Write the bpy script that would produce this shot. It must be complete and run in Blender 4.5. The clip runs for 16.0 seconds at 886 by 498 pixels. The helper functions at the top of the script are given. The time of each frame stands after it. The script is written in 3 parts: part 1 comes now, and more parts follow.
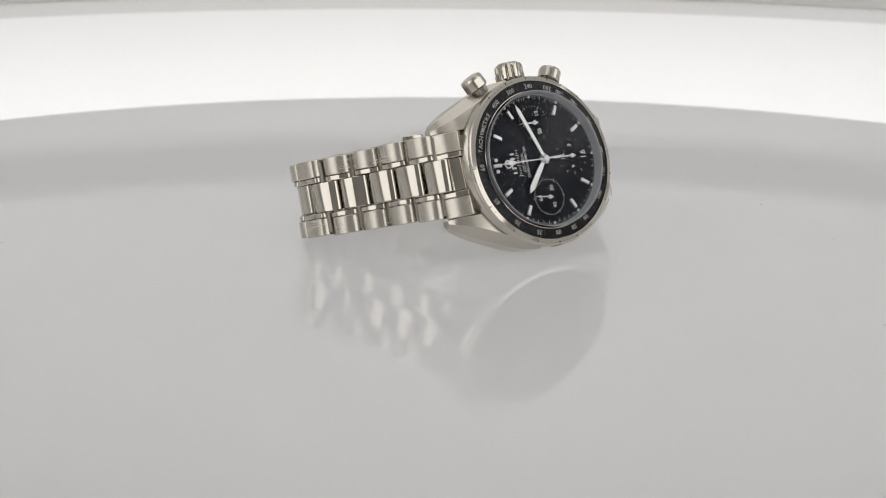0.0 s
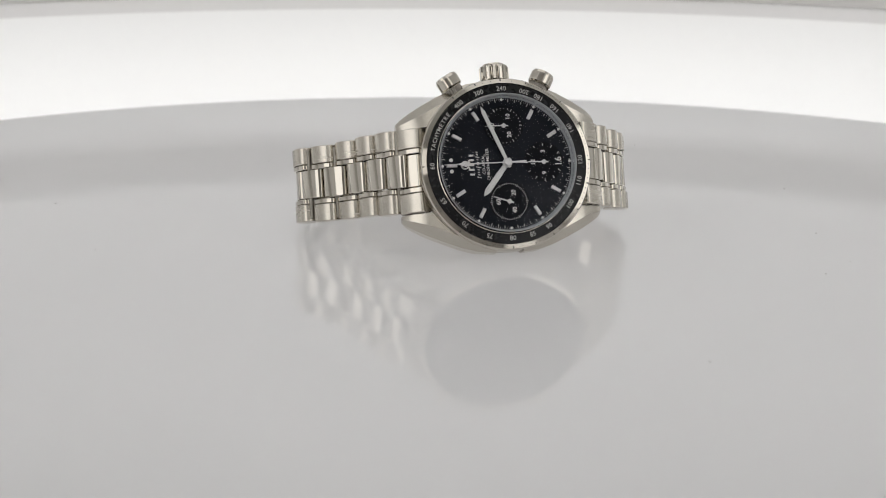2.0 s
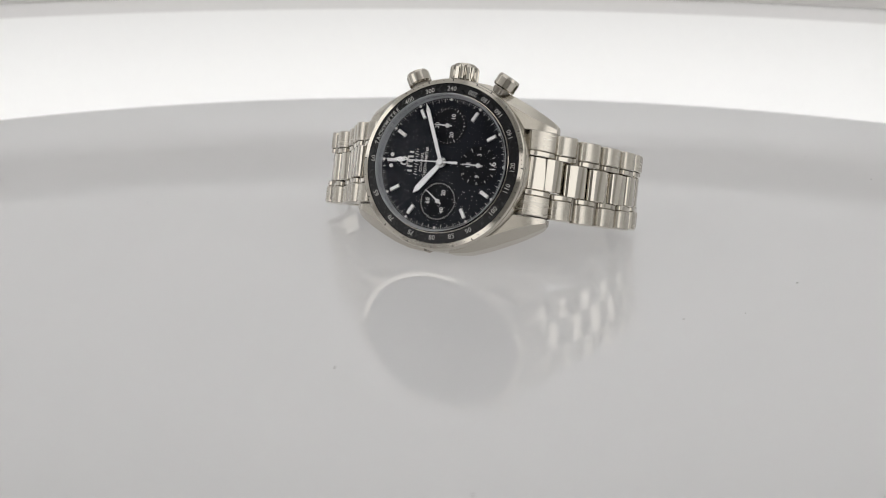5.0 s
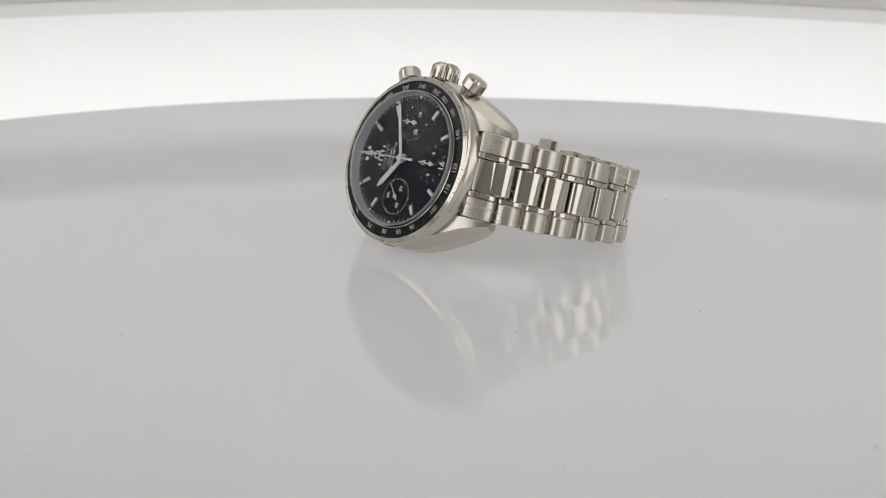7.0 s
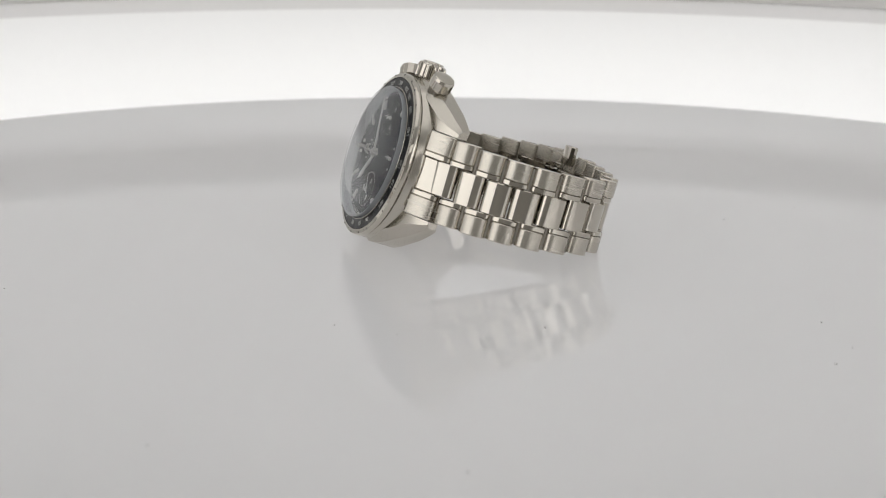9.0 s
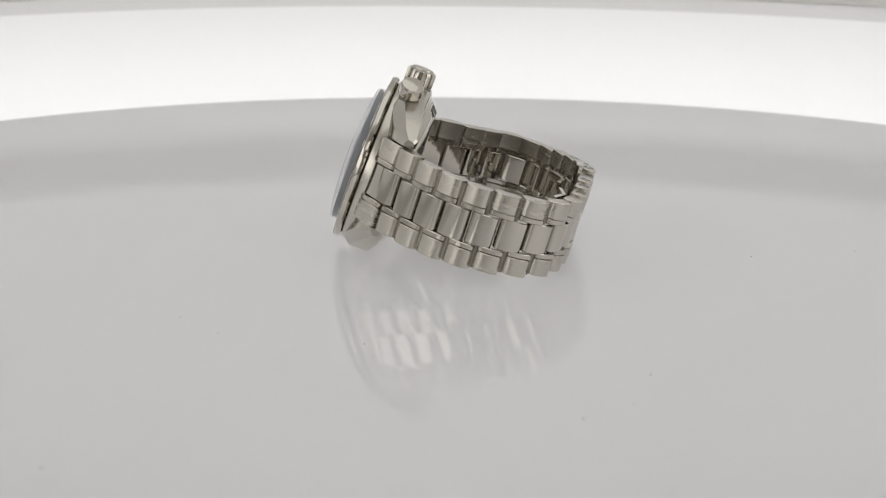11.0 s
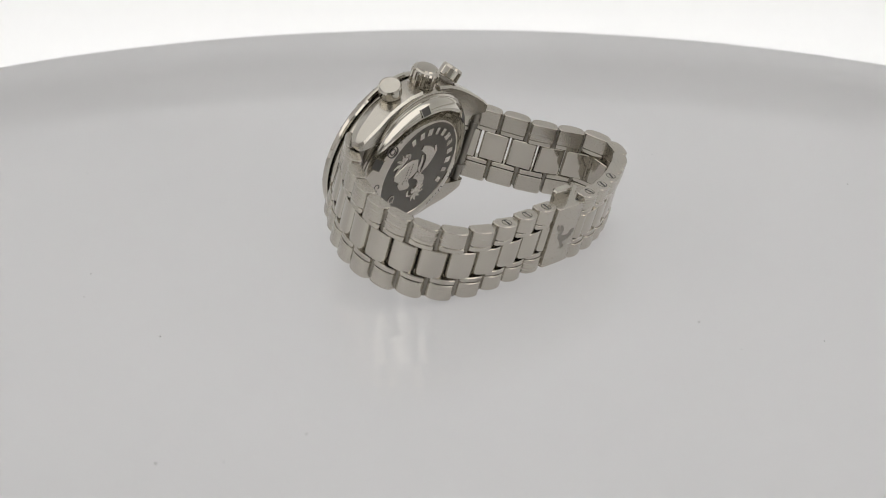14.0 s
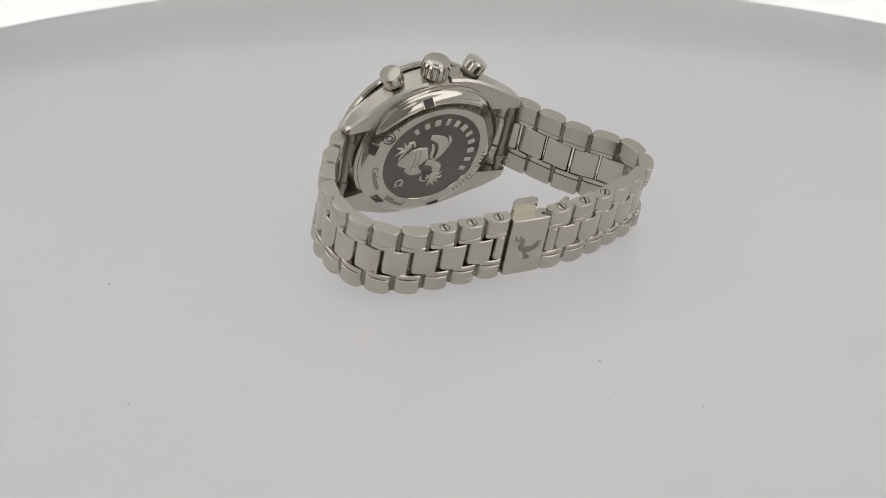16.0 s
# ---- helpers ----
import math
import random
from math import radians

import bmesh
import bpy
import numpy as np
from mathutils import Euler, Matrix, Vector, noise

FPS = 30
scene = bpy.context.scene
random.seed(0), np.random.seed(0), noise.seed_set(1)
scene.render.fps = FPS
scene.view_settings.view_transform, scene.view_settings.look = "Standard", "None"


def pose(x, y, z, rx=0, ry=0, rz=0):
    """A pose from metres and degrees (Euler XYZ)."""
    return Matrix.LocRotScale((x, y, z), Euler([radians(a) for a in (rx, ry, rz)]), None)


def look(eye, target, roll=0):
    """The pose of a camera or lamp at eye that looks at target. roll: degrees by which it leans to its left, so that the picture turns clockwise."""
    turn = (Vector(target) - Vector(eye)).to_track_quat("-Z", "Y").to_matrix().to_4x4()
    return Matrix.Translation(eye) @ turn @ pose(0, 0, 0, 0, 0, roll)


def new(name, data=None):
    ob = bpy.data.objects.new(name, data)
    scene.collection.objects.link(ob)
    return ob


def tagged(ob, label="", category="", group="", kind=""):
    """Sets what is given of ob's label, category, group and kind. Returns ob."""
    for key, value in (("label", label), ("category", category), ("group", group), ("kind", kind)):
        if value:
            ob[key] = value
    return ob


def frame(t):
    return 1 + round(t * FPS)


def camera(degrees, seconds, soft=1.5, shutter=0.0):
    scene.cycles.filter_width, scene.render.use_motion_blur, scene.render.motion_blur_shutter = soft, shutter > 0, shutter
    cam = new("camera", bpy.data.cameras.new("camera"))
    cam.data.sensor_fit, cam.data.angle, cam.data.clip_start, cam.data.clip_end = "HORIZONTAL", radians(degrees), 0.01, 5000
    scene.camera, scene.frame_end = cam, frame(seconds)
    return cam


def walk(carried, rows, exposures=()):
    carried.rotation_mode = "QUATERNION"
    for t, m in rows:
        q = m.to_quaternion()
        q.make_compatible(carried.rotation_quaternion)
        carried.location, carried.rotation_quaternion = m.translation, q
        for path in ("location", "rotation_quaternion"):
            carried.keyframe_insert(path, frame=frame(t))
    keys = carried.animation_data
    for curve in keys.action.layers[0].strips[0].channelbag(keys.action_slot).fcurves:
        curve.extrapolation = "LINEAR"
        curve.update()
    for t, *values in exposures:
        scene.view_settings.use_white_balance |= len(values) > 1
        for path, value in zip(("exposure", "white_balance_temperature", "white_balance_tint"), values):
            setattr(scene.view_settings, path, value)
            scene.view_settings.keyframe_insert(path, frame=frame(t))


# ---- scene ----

MM = 0.001


def eye(x, y, z, yaw, down, lean):
    """A camera pose from millimetres and degrees: heading from +Y, tilt below the horizon, roll."""
    return (Matrix.Translation((x * MM, y * MM, z * MM)) @ Matrix.Rotation(radians(-yaw), 4, "Z")
            @ Matrix.Rotation(radians(90 - down), 4, "X") @ Matrix.Rotation(radians(-lean), 4, "Z"))


PATH = [
    (0.0, eye(0.0, -382.8, 87.1, -0.88, 13.43, -0.49)),
    (4.5, eye(0.0, -382.8, 87.1, -0.88, 13.43, -0.49)),
    (9.2, eye(0.0, -382.8, 87.1, -0.88, 13.43, -0.49)),
    (11.5, eye(1.4, -370.5, 94.5, -1.08, 14.42, -0.58)),
    (12.0, eye(1.7, -370.0, 104.9, -1.20, 15.92, -0.58)),
    (12.5, eye(1.5, -369.3, 114.5, -1.19, 17.34, -0.50)),
    (13.0, eye(1.0, -367.3, 121.4, -1.10, 18.42, -0.48)),
    (13.5, eye(0.6, -362.7, 127.0, -1.05, 19.47, -0.40)),
    (14.0, eye(0.5, -357.2, 130.8, -1.05, 20.28, -0.30)),
    (14.5, eye(-0.2, -353.0, 134.6, -0.93, 21.07, -0.27)),
    (15.0, eye(-1.3, -350.5, 140.2, -0.76, 22.03, -0.29)),
    (15.5, eye(-1.9, -349.2, 147.4, -0.67, 23.17, -0.32)),
    (16.0, eye(-2.4, -349.4, 155.6, -0.61, 24.40, -0.31)),
]
cam = camera(29.61, 16.0, soft=0.9)
cam.data.dof.use_dof = True
cam.data.dof.focus_distance, cam.data.dof.aperture_fstop = 0.385, 32
walk(cam, PATH)

# ---- light ----
world = bpy.data.worlds.new("studio")
scene.world = world
world.use_nodes = True
world.node_tree.nodes["Background"].inputs["Color"].default_value = (1.0, 0.97, 0.93, 1)
world.node_tree.nodes["Background"].inputs["Strength"].default_value = 0.05
scene.view_settings.exposure = 0.0


UNDER = 0.80  # watts of the light drum below the opal turntable


def softbox(name, m, w, h, watts, colour=(1, 1, 1)):
    lamp = bpy.data.lights.new(name, "AREA")
    lamp.shape, lamp.size, lamp.size_y = "RECTANGLE", w, h
    lamp.energy, lamp.color = watts, colour
    ob = new(name, lamp)
    ob.matrix_world = m
    return ob


softbox("top_light", look((0, 0.02, 0.52), (0, 0, 0)), 0.56, 0.66, 0.72, (1, 0.995, 1.0))
softbox("under_light", look((0, 0, -0.055), (0, 0, 0)), 0.42, 0.42, UNDER, (1, 0.995, 0.995)).data.shape = "DISK"
for a in (-60, -30, 0, 30, 60):
    d = Vector((math.sin(radians(a)), math.cos(radians(a)), 0))
    softbox("backdrop_light", look(d * 0.245 + Vector((0, 0, -0.06)), d * 0.32 + Vector((0, 0, 0.035))), 0.13, 0.03, 0.040, (1, 0.995, 1.0))
for sx in (-1, 1):
    softbox("side_light", look((sx * 0.288, -0.28, 0.115), (0, -0.27, 0.08)), 0.8, 0.22, 0.66, (1, 0.987, 0.98))
# unseen fill above the camera, added to brighten the steel
softbox("front_fill", look((0, -0.6, 0.36), (0, 0, 0.02)), 0.5, 0.12, 0.2, (1, 0.98, 0.95))

# ---- materials ----


def material(name, colour, rough=0.5, metal=0.0, **extra):
    m = bpy.data.materials.new(name)
    m.use_nodes = True
    b = m.node_tree.nodes["Principled BSDF"]
    b.inputs["Base Color"].default_value = (*colour, 1)
    b.inputs["Roughness"].default_value = rough
    b.inputs["Metallic"].default_value = metal
    for key, value in extra.items():
        b.inputs[key.replace("_", " ")].default_value = value
    return m


def grain(m, scale, rough_lo, rough_hi, bump=0.0, stretch=(1, 1, 1), tint=0.0):
    """Fine variation of roughness, colour and relief in the object's own space."""
    nt = m.node_tree
    b = nt.nodes["Principled BSDF"]
    co = nt.nodes.new("ShaderNodeTexCoord")
    mp = nt.nodes.new("ShaderNodeMapping")
    mp.inputs["Scale"].default_value = stretch
    nt.links.new(co.outputs["Object"], mp.inputs["Vector"])
    fine = nt.nodes.new("ShaderNodeTexNoise")
    fine.inputs["Scale"].default_value, fine.inputs["Detail"].default_value = scale, 4
    nt.links.new(mp.outputs["Vector"], fine.inputs["Vector"])
    wide = nt.nodes.new("ShaderNodeTexNoise")
    wide.inputs["Scale"].default_value = scale * 0.07
    nt.links.new(co.outputs["Object"], wide.inputs["Vector"])
    mix = nt.nodes.new("ShaderNodeMath")
    mix.operation = "MULTIPLY_ADD"
    mix.inputs[1].default_value = 0.6
    half = nt.nodes.new("ShaderNodeMath")
    half.operation = "MULTIPLY"
    half.inputs[1].default_value = 0.4
    nt.links.new(wide.outputs["Fac"], half.inputs[0])
    nt.links.new(fine.outputs["Fac"], mix.inputs[0])
    nt.links.new(half.outputs[0], mix.inputs[2])
    ramp = nt.nodes.new("ShaderNodeMapRange")
    ramp.inputs["From Min"].default_value, ramp.inputs["From Max"].default_value = 0.3, 0.7
    ramp.inputs["To Min"].default_value, ramp.inputs["To Max"].default_value = rough_lo, rough_hi
    nt.links.new(mix.outputs[0], ramp.inputs["Value"])
    nt.links.new(ramp.outputs[0], b.inputs["Roughness"])
    if tint:
        base = tuple(b.inputs["Base Color"].default_value)
        cr = nt.nodes.new("ShaderNodeMix")
        cr.data_type = "RGBA"
        cr.inputs["A"].default_value = tuple(c * (1 - tint) for c in base[:3]) + (1,)
        cr.inputs["B"].default_value = base
        nt.links.new(mix.outputs[0], cr.inputs["Factor"])
        nt.links.new(cr.outputs["Result"], b.inputs["Base Color"])
    if bump:
        bp = nt.nodes.new("ShaderNodeBump")
        bp.inputs["Strength"].default_value, bp.inputs["Distance"].default_value = bump, 0.0001
        nt.links.new(fine.outputs["Fac"], bp.inputs["Height"])
        nt.links.new(bp.outputs["Normal"], b.inputs["Normal"])
    return m


STEEL = (0.535, 0.503, 0.446)
M_polish = grain(material("polished_steel", STEEL, 0.07, 1.0), 900, 0.05, 0.11)
M_brush = grain(material("brushed_steel", STEEL, 0.3, 1.0), 2500, 0.25, 0.28, 0.0, (1, 0.03, 0.03), 0.02)
M_case = grain(material("satin_steel", STEEL, 0.25, 1.0), 2500, 0.2, 0.26, 0.0, (1, 0.05, 1), 0.05)
# darker than STEEL: shade of joints and gaps is put into this colour
M_dark = grain(material("shaded_and_dark_steel", (0.3, 0.28, 0.25), 0.35, 1.0), 900, 0.3, 0.5)
M_dial = grain(material("black_lacquer", (0.009, 0.010, 0.014), 0.3, 0.0, Specular_IOR_Level=0.12), 2500, 0.28, 0.4, 0.03)
M_sub = grain(material("black_grooved_lacquer", (0.004, 0.004, 0.006), 0.38, 0.0, Specular_IOR_Level=0.12), 3000, 0.34, 0.48, 0.08)
M_insert = grain(material("black_bezel_enamel", (0.009, 0.009, 0.010), 0.25, 0.0, Specular_IOR_Level=0.2), 1200, 0.2, 0.32)
M_print = grain(material("pale_print", (0.62, 0.61, 0.58), 0.5), 2000, 0.45, 0.6)
M_scale = grain(material("grey_bezel_print", (0.40, 0.395, 0.38), 0.5), 2000, 0.45, 0.6)
M_lume = grain(material("white_lume", (0.78, 0.78, 0.74), 0.5), 2000, 0.45, 0.6)
M_hand = grain(material("rhodium_hand", (0.62, 0.61, 0.59), 0.35, 1.0), 1500, 0.3, 0.42)
M_medal = grain(material("blackened_steel_ground", (0.2, 0.19, 0.17), 0.45, 1.0), 2600, 0.4, 0.55, 0.5, (1, 1, 1), 0.2)
M_relief = grain(material("raised_bright_steel", STEEL, 0.25, 1.0), 1800, 0.2, 0.3)
M_frost = grain(material("frosted_crystal_edge", (0.42, 0.43, 0.44), 0.35, 0.0), 1500, 0.25, 0.45)
M_engrave = material("engraving", (0.09, 0.085, 0.08), 0.7, 0.2)
# near black, paints the shade of small recesses
M_recess_shade = material("painted_recess", (0.03, 0.028, 0.026), 0.6, 0.3)
M_plate = bpy.data.materials.new("glossy_opal_acrylic")
M_plate.use_nodes = True
nt = M_plate.node_tree
nt.nodes.remove(nt.nodes["Principled BSDF"])
opaque, milky, body, coat, top = (nt.nodes.new("ShaderNode" + k) for k in ("BsdfDiffuse", "BsdfTranslucent", "MixShader", "BsdfGlossy", "MixShader"))
cloud, shade, fresnel, co = (nt.nodes.new("ShaderNode" + k) for k in ("TexNoise", "Mix", "Fresnel", "TexCoord"))
cloud.inputs["Scale"].default_value = 9
shade.data_type = "RGBA"
shade.inputs["A"].default_value, shade.inputs["B"].default_value = (0.79, 0.785, 0.785, 1), (0.815, 0.81, 0.808, 1)
nt.links.new(co.outputs["Object"], cloud.inputs["Vector"])
nt.links.new(cloud.outputs["Fac"], shade.inputs["Factor"])
nt.links.new(shade.outputs["Result"], opaque.inputs["Color"])
nt.links.new(shade.outputs["Result"], milky.inputs["Color"])
body.inputs["Fac"].default_value = 0.78
coat.inputs["Roughness"].default_value = 0.0
fresnel.inputs["IOR"].default_value = 1.5
nt.links.new(opaque.outputs[0], body.inputs[1])
nt.links.new(milky.outputs[0], body.inputs[2])
nt.links.new(fresnel.outputs[0], top.inputs["Fac"])
nt.links.new(body.outputs[0], top.inputs[1])
nt.links.new(coat.outputs[0], top.inputs[2])
nt.links.new(top.outputs[0], nt.nodes["Material Output"].inputs["Surface"])
M_wall = grain(material("white_tent_cloth", (0.82, 0.82, 0.81), 0.9), 300, 0.85, 0.95, 0.1, (1, 1, 1), 0.04)
M_floor = grain(material("grey_table_laminate", (0.45, 0.44, 0.43), 0.6), 90, 0.5, 0.7, 0.05, (1, 1, 1), 0.08)
M_front_panel = grain(material("grey_front_panel", (0.42, 0.41, 0.39), 0.95), 400, 0.9, 1.0, 0.2, (1, 1, 1), 0.1)
# two greys that paint the wall's light falling off with height
M_falloff = grain(material("grey_falloff_strip", (0.5, 0.49, 0.475), 0.9), 400, 0.85, 0.95, 0.2, (1, 1, 1), 0.08)
M_falloff_edge = grain(material("pale_falloff_strip", (0.66, 0.65, 0.64), 0.9), 400, 0.85, 0.95, 0.2, (1, 1, 1), 0.08)
M_glass = bpy.data.materials.new("coated_sapphire")
M_glass.use_nodes = True
nt = M_glass.node_tree
nt.nodes.remove(nt.nodes["Principled BSDF"])
clear, gloss, blend = nt.nodes.new("ShaderNodeBsdfTransparent"), nt.nodes.new("ShaderNodeBsdfGlossy"), nt.nodes.new("ShaderNodeMixShader")
gloss.inputs["Roughness"].default_value = 0.02
clear.inputs["Color"].default_value = (0.97, 0.975, 0.985, 1)
facing, bent, lift = nt.nodes.new("ShaderNodeLayerWeight"), nt.nodes.new("ShaderNodeMath"), nt.nodes.new("ShaderNodeMath")
bent.operation, bent.inputs[1].default_value = "POWER", 3.5
lift.operation, lift.inputs[1].default_value, lift.inputs[2].default_value = "MULTIPLY_ADD", 0.65, 0.002
facing.inputs["Blend"].default_value = 0.5
nt.links.new(facing.outputs["Facing"], bent.inputs[0])
nt.links.new(bent.outputs[0], lift.inputs[0])
nt.links.new(lift.outputs[0], blend.inputs["Fac"])
nt.links.new(clear.outputs[0], blend.inputs[1])
nt.links.new(gloss.outputs[0], blend.inputs[2])
nt.links.new(blend.outputs[0], nt.nodes["Material Output"].inputs["Surface"])

# ---- mesh tools (millimetres in, metres out) ----


def part(name, bm, mat, parent=None, label="", smooth=True, angle=35):
    me = bpy.data.meshes.new(name)
    bmesh.ops.recalc_face_normals(bm, faces=bm.faces)
    bmesh.ops.scale(bm, vec=(MM, MM, MM), verts=bm.verts)
    bm.to_mesh(me)
    bm.free()
    me.materials.append(mat)
    if smooth:
        me.polygons.foreach_set("use_smooth", [True] * len(me.polygons))
        me.set_sharp_from_angle(angle=radians(angle))
    ob = new(name, me)
    ob.parent = parent
    if label:
        ob["label"] = label
    return ob


def lathe(bm, profile, segs=96, closed=False, axis=None, wobble=None):
    """Revolve (r, z) pairs round z; axis is a matrix in millimetres; wobble(i, j) adds to the radius."""
    rings = []
    for j, (r, z) in enumerate(profile):
        ring = []
        for i in range(segs):
            a = 2 * math.pi * i / segs
            q = r + (wobble(i, j) if wobble else 0)
            v = Vector((q * math.cos(a), q * math.sin(a), z))
            ring.append(bm.verts.new(axis @ v if axis else v))
        rings.append(ring)
    pairs = list(zip(rings, rings[1:]))
    if closed:
        pairs.append((rings[-1], rings[0]))
    for a, b in pairs:
        for i in range(segs):
            k = (i + 1) % segs
            bm.faces.new((a[i], a[k], b[k], b[i]))
    if not closed:
        bm.faces.new(rings[0][::-1])
        bm.faces.new(rings[-1])
    return bm


def prism(bm, outline, z0, z1, m=None, chamfer=0.0):
    """A solid over a convex or simple outline, with a chamfered top edge."""
    n = len(outline)
    c = Vector((sum(p[0] for p in outline) / n, sum(p[1] for p in outline) / n))
    levels = [(z0, 0.0), (z1 - chamfer, 0.0), (z1, chamfer)] if chamfer else [(z0, 0.0), (z1, 0.0)]
    rings = []
    for z, inset in levels:
        ring = []
        for x, y in outline:
            d = Vector((x, y)) - c
            k = max(0.05, 1 - inset / max(d.length, 1e-6))
            v = Vector((c.x + d.x * k, c.y + d.y * k, z))
            ring.append(bm.verts.new(m @ v if m else v))
        rings.append(ring)
    for a, b in zip(rings, rings[1:]):
        for i in range(n):
            k = (i + 1) % n
            bm.faces.new((a[i], a[k], b[k], b[i]))
    bm.faces.new(rings[0][::-1])
    bm.faces.new(rings[-1])
    return bm


def bar(bm, x, y, w, h, z0, z1, turn=0.0, chamfer=0.0):
    """A small block centred at (x, y), turned clockwise by degrees as seen from the front."""
    m = Matrix.Translation((x, y, 0)) @ Matrix.Rotation(radians(-turn), 4, "Z")
    return prism(bm, [(-w / 2, -h / 2), (w / 2, -h / 2), (w / 2, h / 2), (-w / 2, h / 2)], z0, z1, m, chamfer)


def dot(bm, x, y, r, z0, z1, segs=12):
    return lathe(bm, [(r, z0), (r, z1 - 0.05), (r * 0.8, z1)], segs, axis=Matrix.Translation((x, y, 0)))


def clock(angle, r):
    """A place on the dial: degrees clockwise from twelve, radius."""
    return r * math.sin(radians(angle)), r * math.cos(radians(angle))


def letters(bm, text, size, m, thick=0.04, bold=0.018):
    """Add text, centred, to a bmesh at matrix m (millimetres)."""
    cu = bpy.data.curves.new("t", "FONT")
    cu.body, cu.size, cu.align_x, cu.align_y = text, size, "CENTER", "CENTER"
    cu.extrude, cu.resolution_u, cu.offset = thick / 2, 2, size * bold
    ob = bpy.data.objects.new("t", cu)
    me = ob.to_mesh()
    me.transform(m)
    bm.from_mesh(me)
    ob.to_mesh_clear()
    bpy.data.objects.remove(ob)
    bpy.data.curves.remove(cu)


def at(x, y, z=0.0, turn=0.0):
    return Matrix.Translation((x, y, z)) @ Matrix.Rotation(radians(-turn), 4, "Z")


def resample(pts, n):
    """n places at even steps along a smooth line through the points."""
    p = [Vector(q) for q in pts]
    fine = []
    for i in range(len(p) - 1):
        a, b, c, d = p[max(i - 1, 0)], p[i], p[i + 1], p[min(i + 2, len(p) - 1)]
        for k in range(12):
            t = k / 12
            fine.append(0.5 * ((2 * b) + (c - a) * t + (2 * a - 5 * b + 4 * c - d) * t * t + (3 * b - a - 3 * c + d) * t ** 3))
    fine.append(p[-1])
    s = [0.0]
    for a, b in zip(fine, fine[1:]):
        s.append(s[-1] + (b - a).length)
    out = []
    for i in range(n):
        w = s[-1] * i / (n - 1)
        k = max(j for j in range(len(s)) if s[j] <= w + 1e-9)
        k = min(k, len(s) - 2)
        f = (w - s[k]) / (s[k + 1] - s[k])
        out.append(fine[k].lerp(fine[k + 1], f))
    return out


# ---- the tent, the table and the turntable ----
def sweep(name, line, z0, z1, thick, mat, label):
    """An upright cloth wall along a plan line."""
    bm = bmesh.new()
    n = len(line)
    rows_ = []
    for i, (x, y) in enumerate(line):
        a, b = line[max(i - 1, 0)], line[min(i + 1, n - 1)]
        t = Vector((b[0] - a[0], b[1] - a[1])).normalized()
        o = Vector((t.y, -t.x)) * thick
        rows_.append([bm.verts.new((x, y, z0)), bm.verts.new((x, y, z1)), bm.verts.new((x + o.x, y + o.y, z1)), bm.verts.new((x + o.x, y + o.y, z0))])
    for a, b in zip(rows_, rows_[1:]):
        for k in range(4):
            bm.faces.new((a[k], a[(k + 1) % 4], b[(k + 1) % 4], b[k]))
    bm.faces.new(rows_[0])
    bm.faces.new(rows_[-1][::-1])
    return tagged(part(name, bm, mat), label, "wall", kind="structure")


ARC = [(300 * math.cos(radians(a)), 300 * math.sin(radians(a))) for a in range(0, 181, 5)]
sweep("wall_tent", [(300, -480)] + ARC + [(-300, -480)], -100, 600, -4, M_wall, "white cloth wall of the photo tent curving behind the turntable")
# added strips: a grey band and a paler edge paint the wall's light falloff
FALLOFF = [(296 * math.cos(radians(a)), 296 * math.sin(radians(a))) for a in range(0, 181, 5)]
sweep("trim_falloff", [(296, -478)] + FALLOFF + [(-296, -478)], 30, 42, -2, M_falloff, "grey strip on the tent wall, painting where its light falls off")
sweep("trim_falloff_edge", [(297, -478)] + [(x * 297 / 296, y * 297 / 296) for x, y in FALLOFF] + [(-297, -478)], 24.5, 29.7, -2, M_falloff_edge, "pale grey strip softening the lower edge of the painted falloff")
bm = bmesh.new()
prism(bm, [(-306, -760), (306, -760), (306, 306), (-306, 306)], -110, -100)
tagged(part("floor", bm, M_floor, smooth=False), "grey laminate table under the photo tent", "floor", kind="structure")
bm = bmesh.new()
prism(bm, [(-306, -760), (306, -760), (306, 306), (-306, 306)], 600, 606)
tagged(part("ceiling", bm, M_wall, smooth=False), "white cloth roof of the photo tent", "ceiling", kind="structure")
# unseen white panels beside the camera, added to brighten reflections in the links
for name, x in (("wall_left", -303), ("wall_right", 303)):
    bm = bmesh.new()
    prism(bm, [(x - 3, -761), (x + 3, -761), (x + 3, -481), (x - 3, -481)], -100, 600)
    tagged(part(name, bm, M_wall, smooth=False), "unseen white panel beside the camera, added for the steel's reflections", "wall", kind="structure")
# unseen panel behind the camera, its grey set for reflections in the steel
bm = bmesh.new()
prism(bm, [(-306, -768), (306, -768), (306, -762), (-306, -762)], -100, 600)
tagged(part("wall_front", bm, M_front_panel, smooth=False), "unseen grey panel behind the camera, toned for the steel's reflections", "wall", kind="structure")

turntable = tagged(new("turntable"), "round glossy opal white acrylic turntable under a watch", "turntable")
bm = bmesh.new()
lathe(bm, [(216.8, -8), (218.2, -7), (218.7, -4), (218.4, -1.2), (217.4, 0)], 256)
part("plate", bm, M_plate, turntable, "glossy opal acrylic disc")
rng = random.Random(4)
bm = bmesh.new()
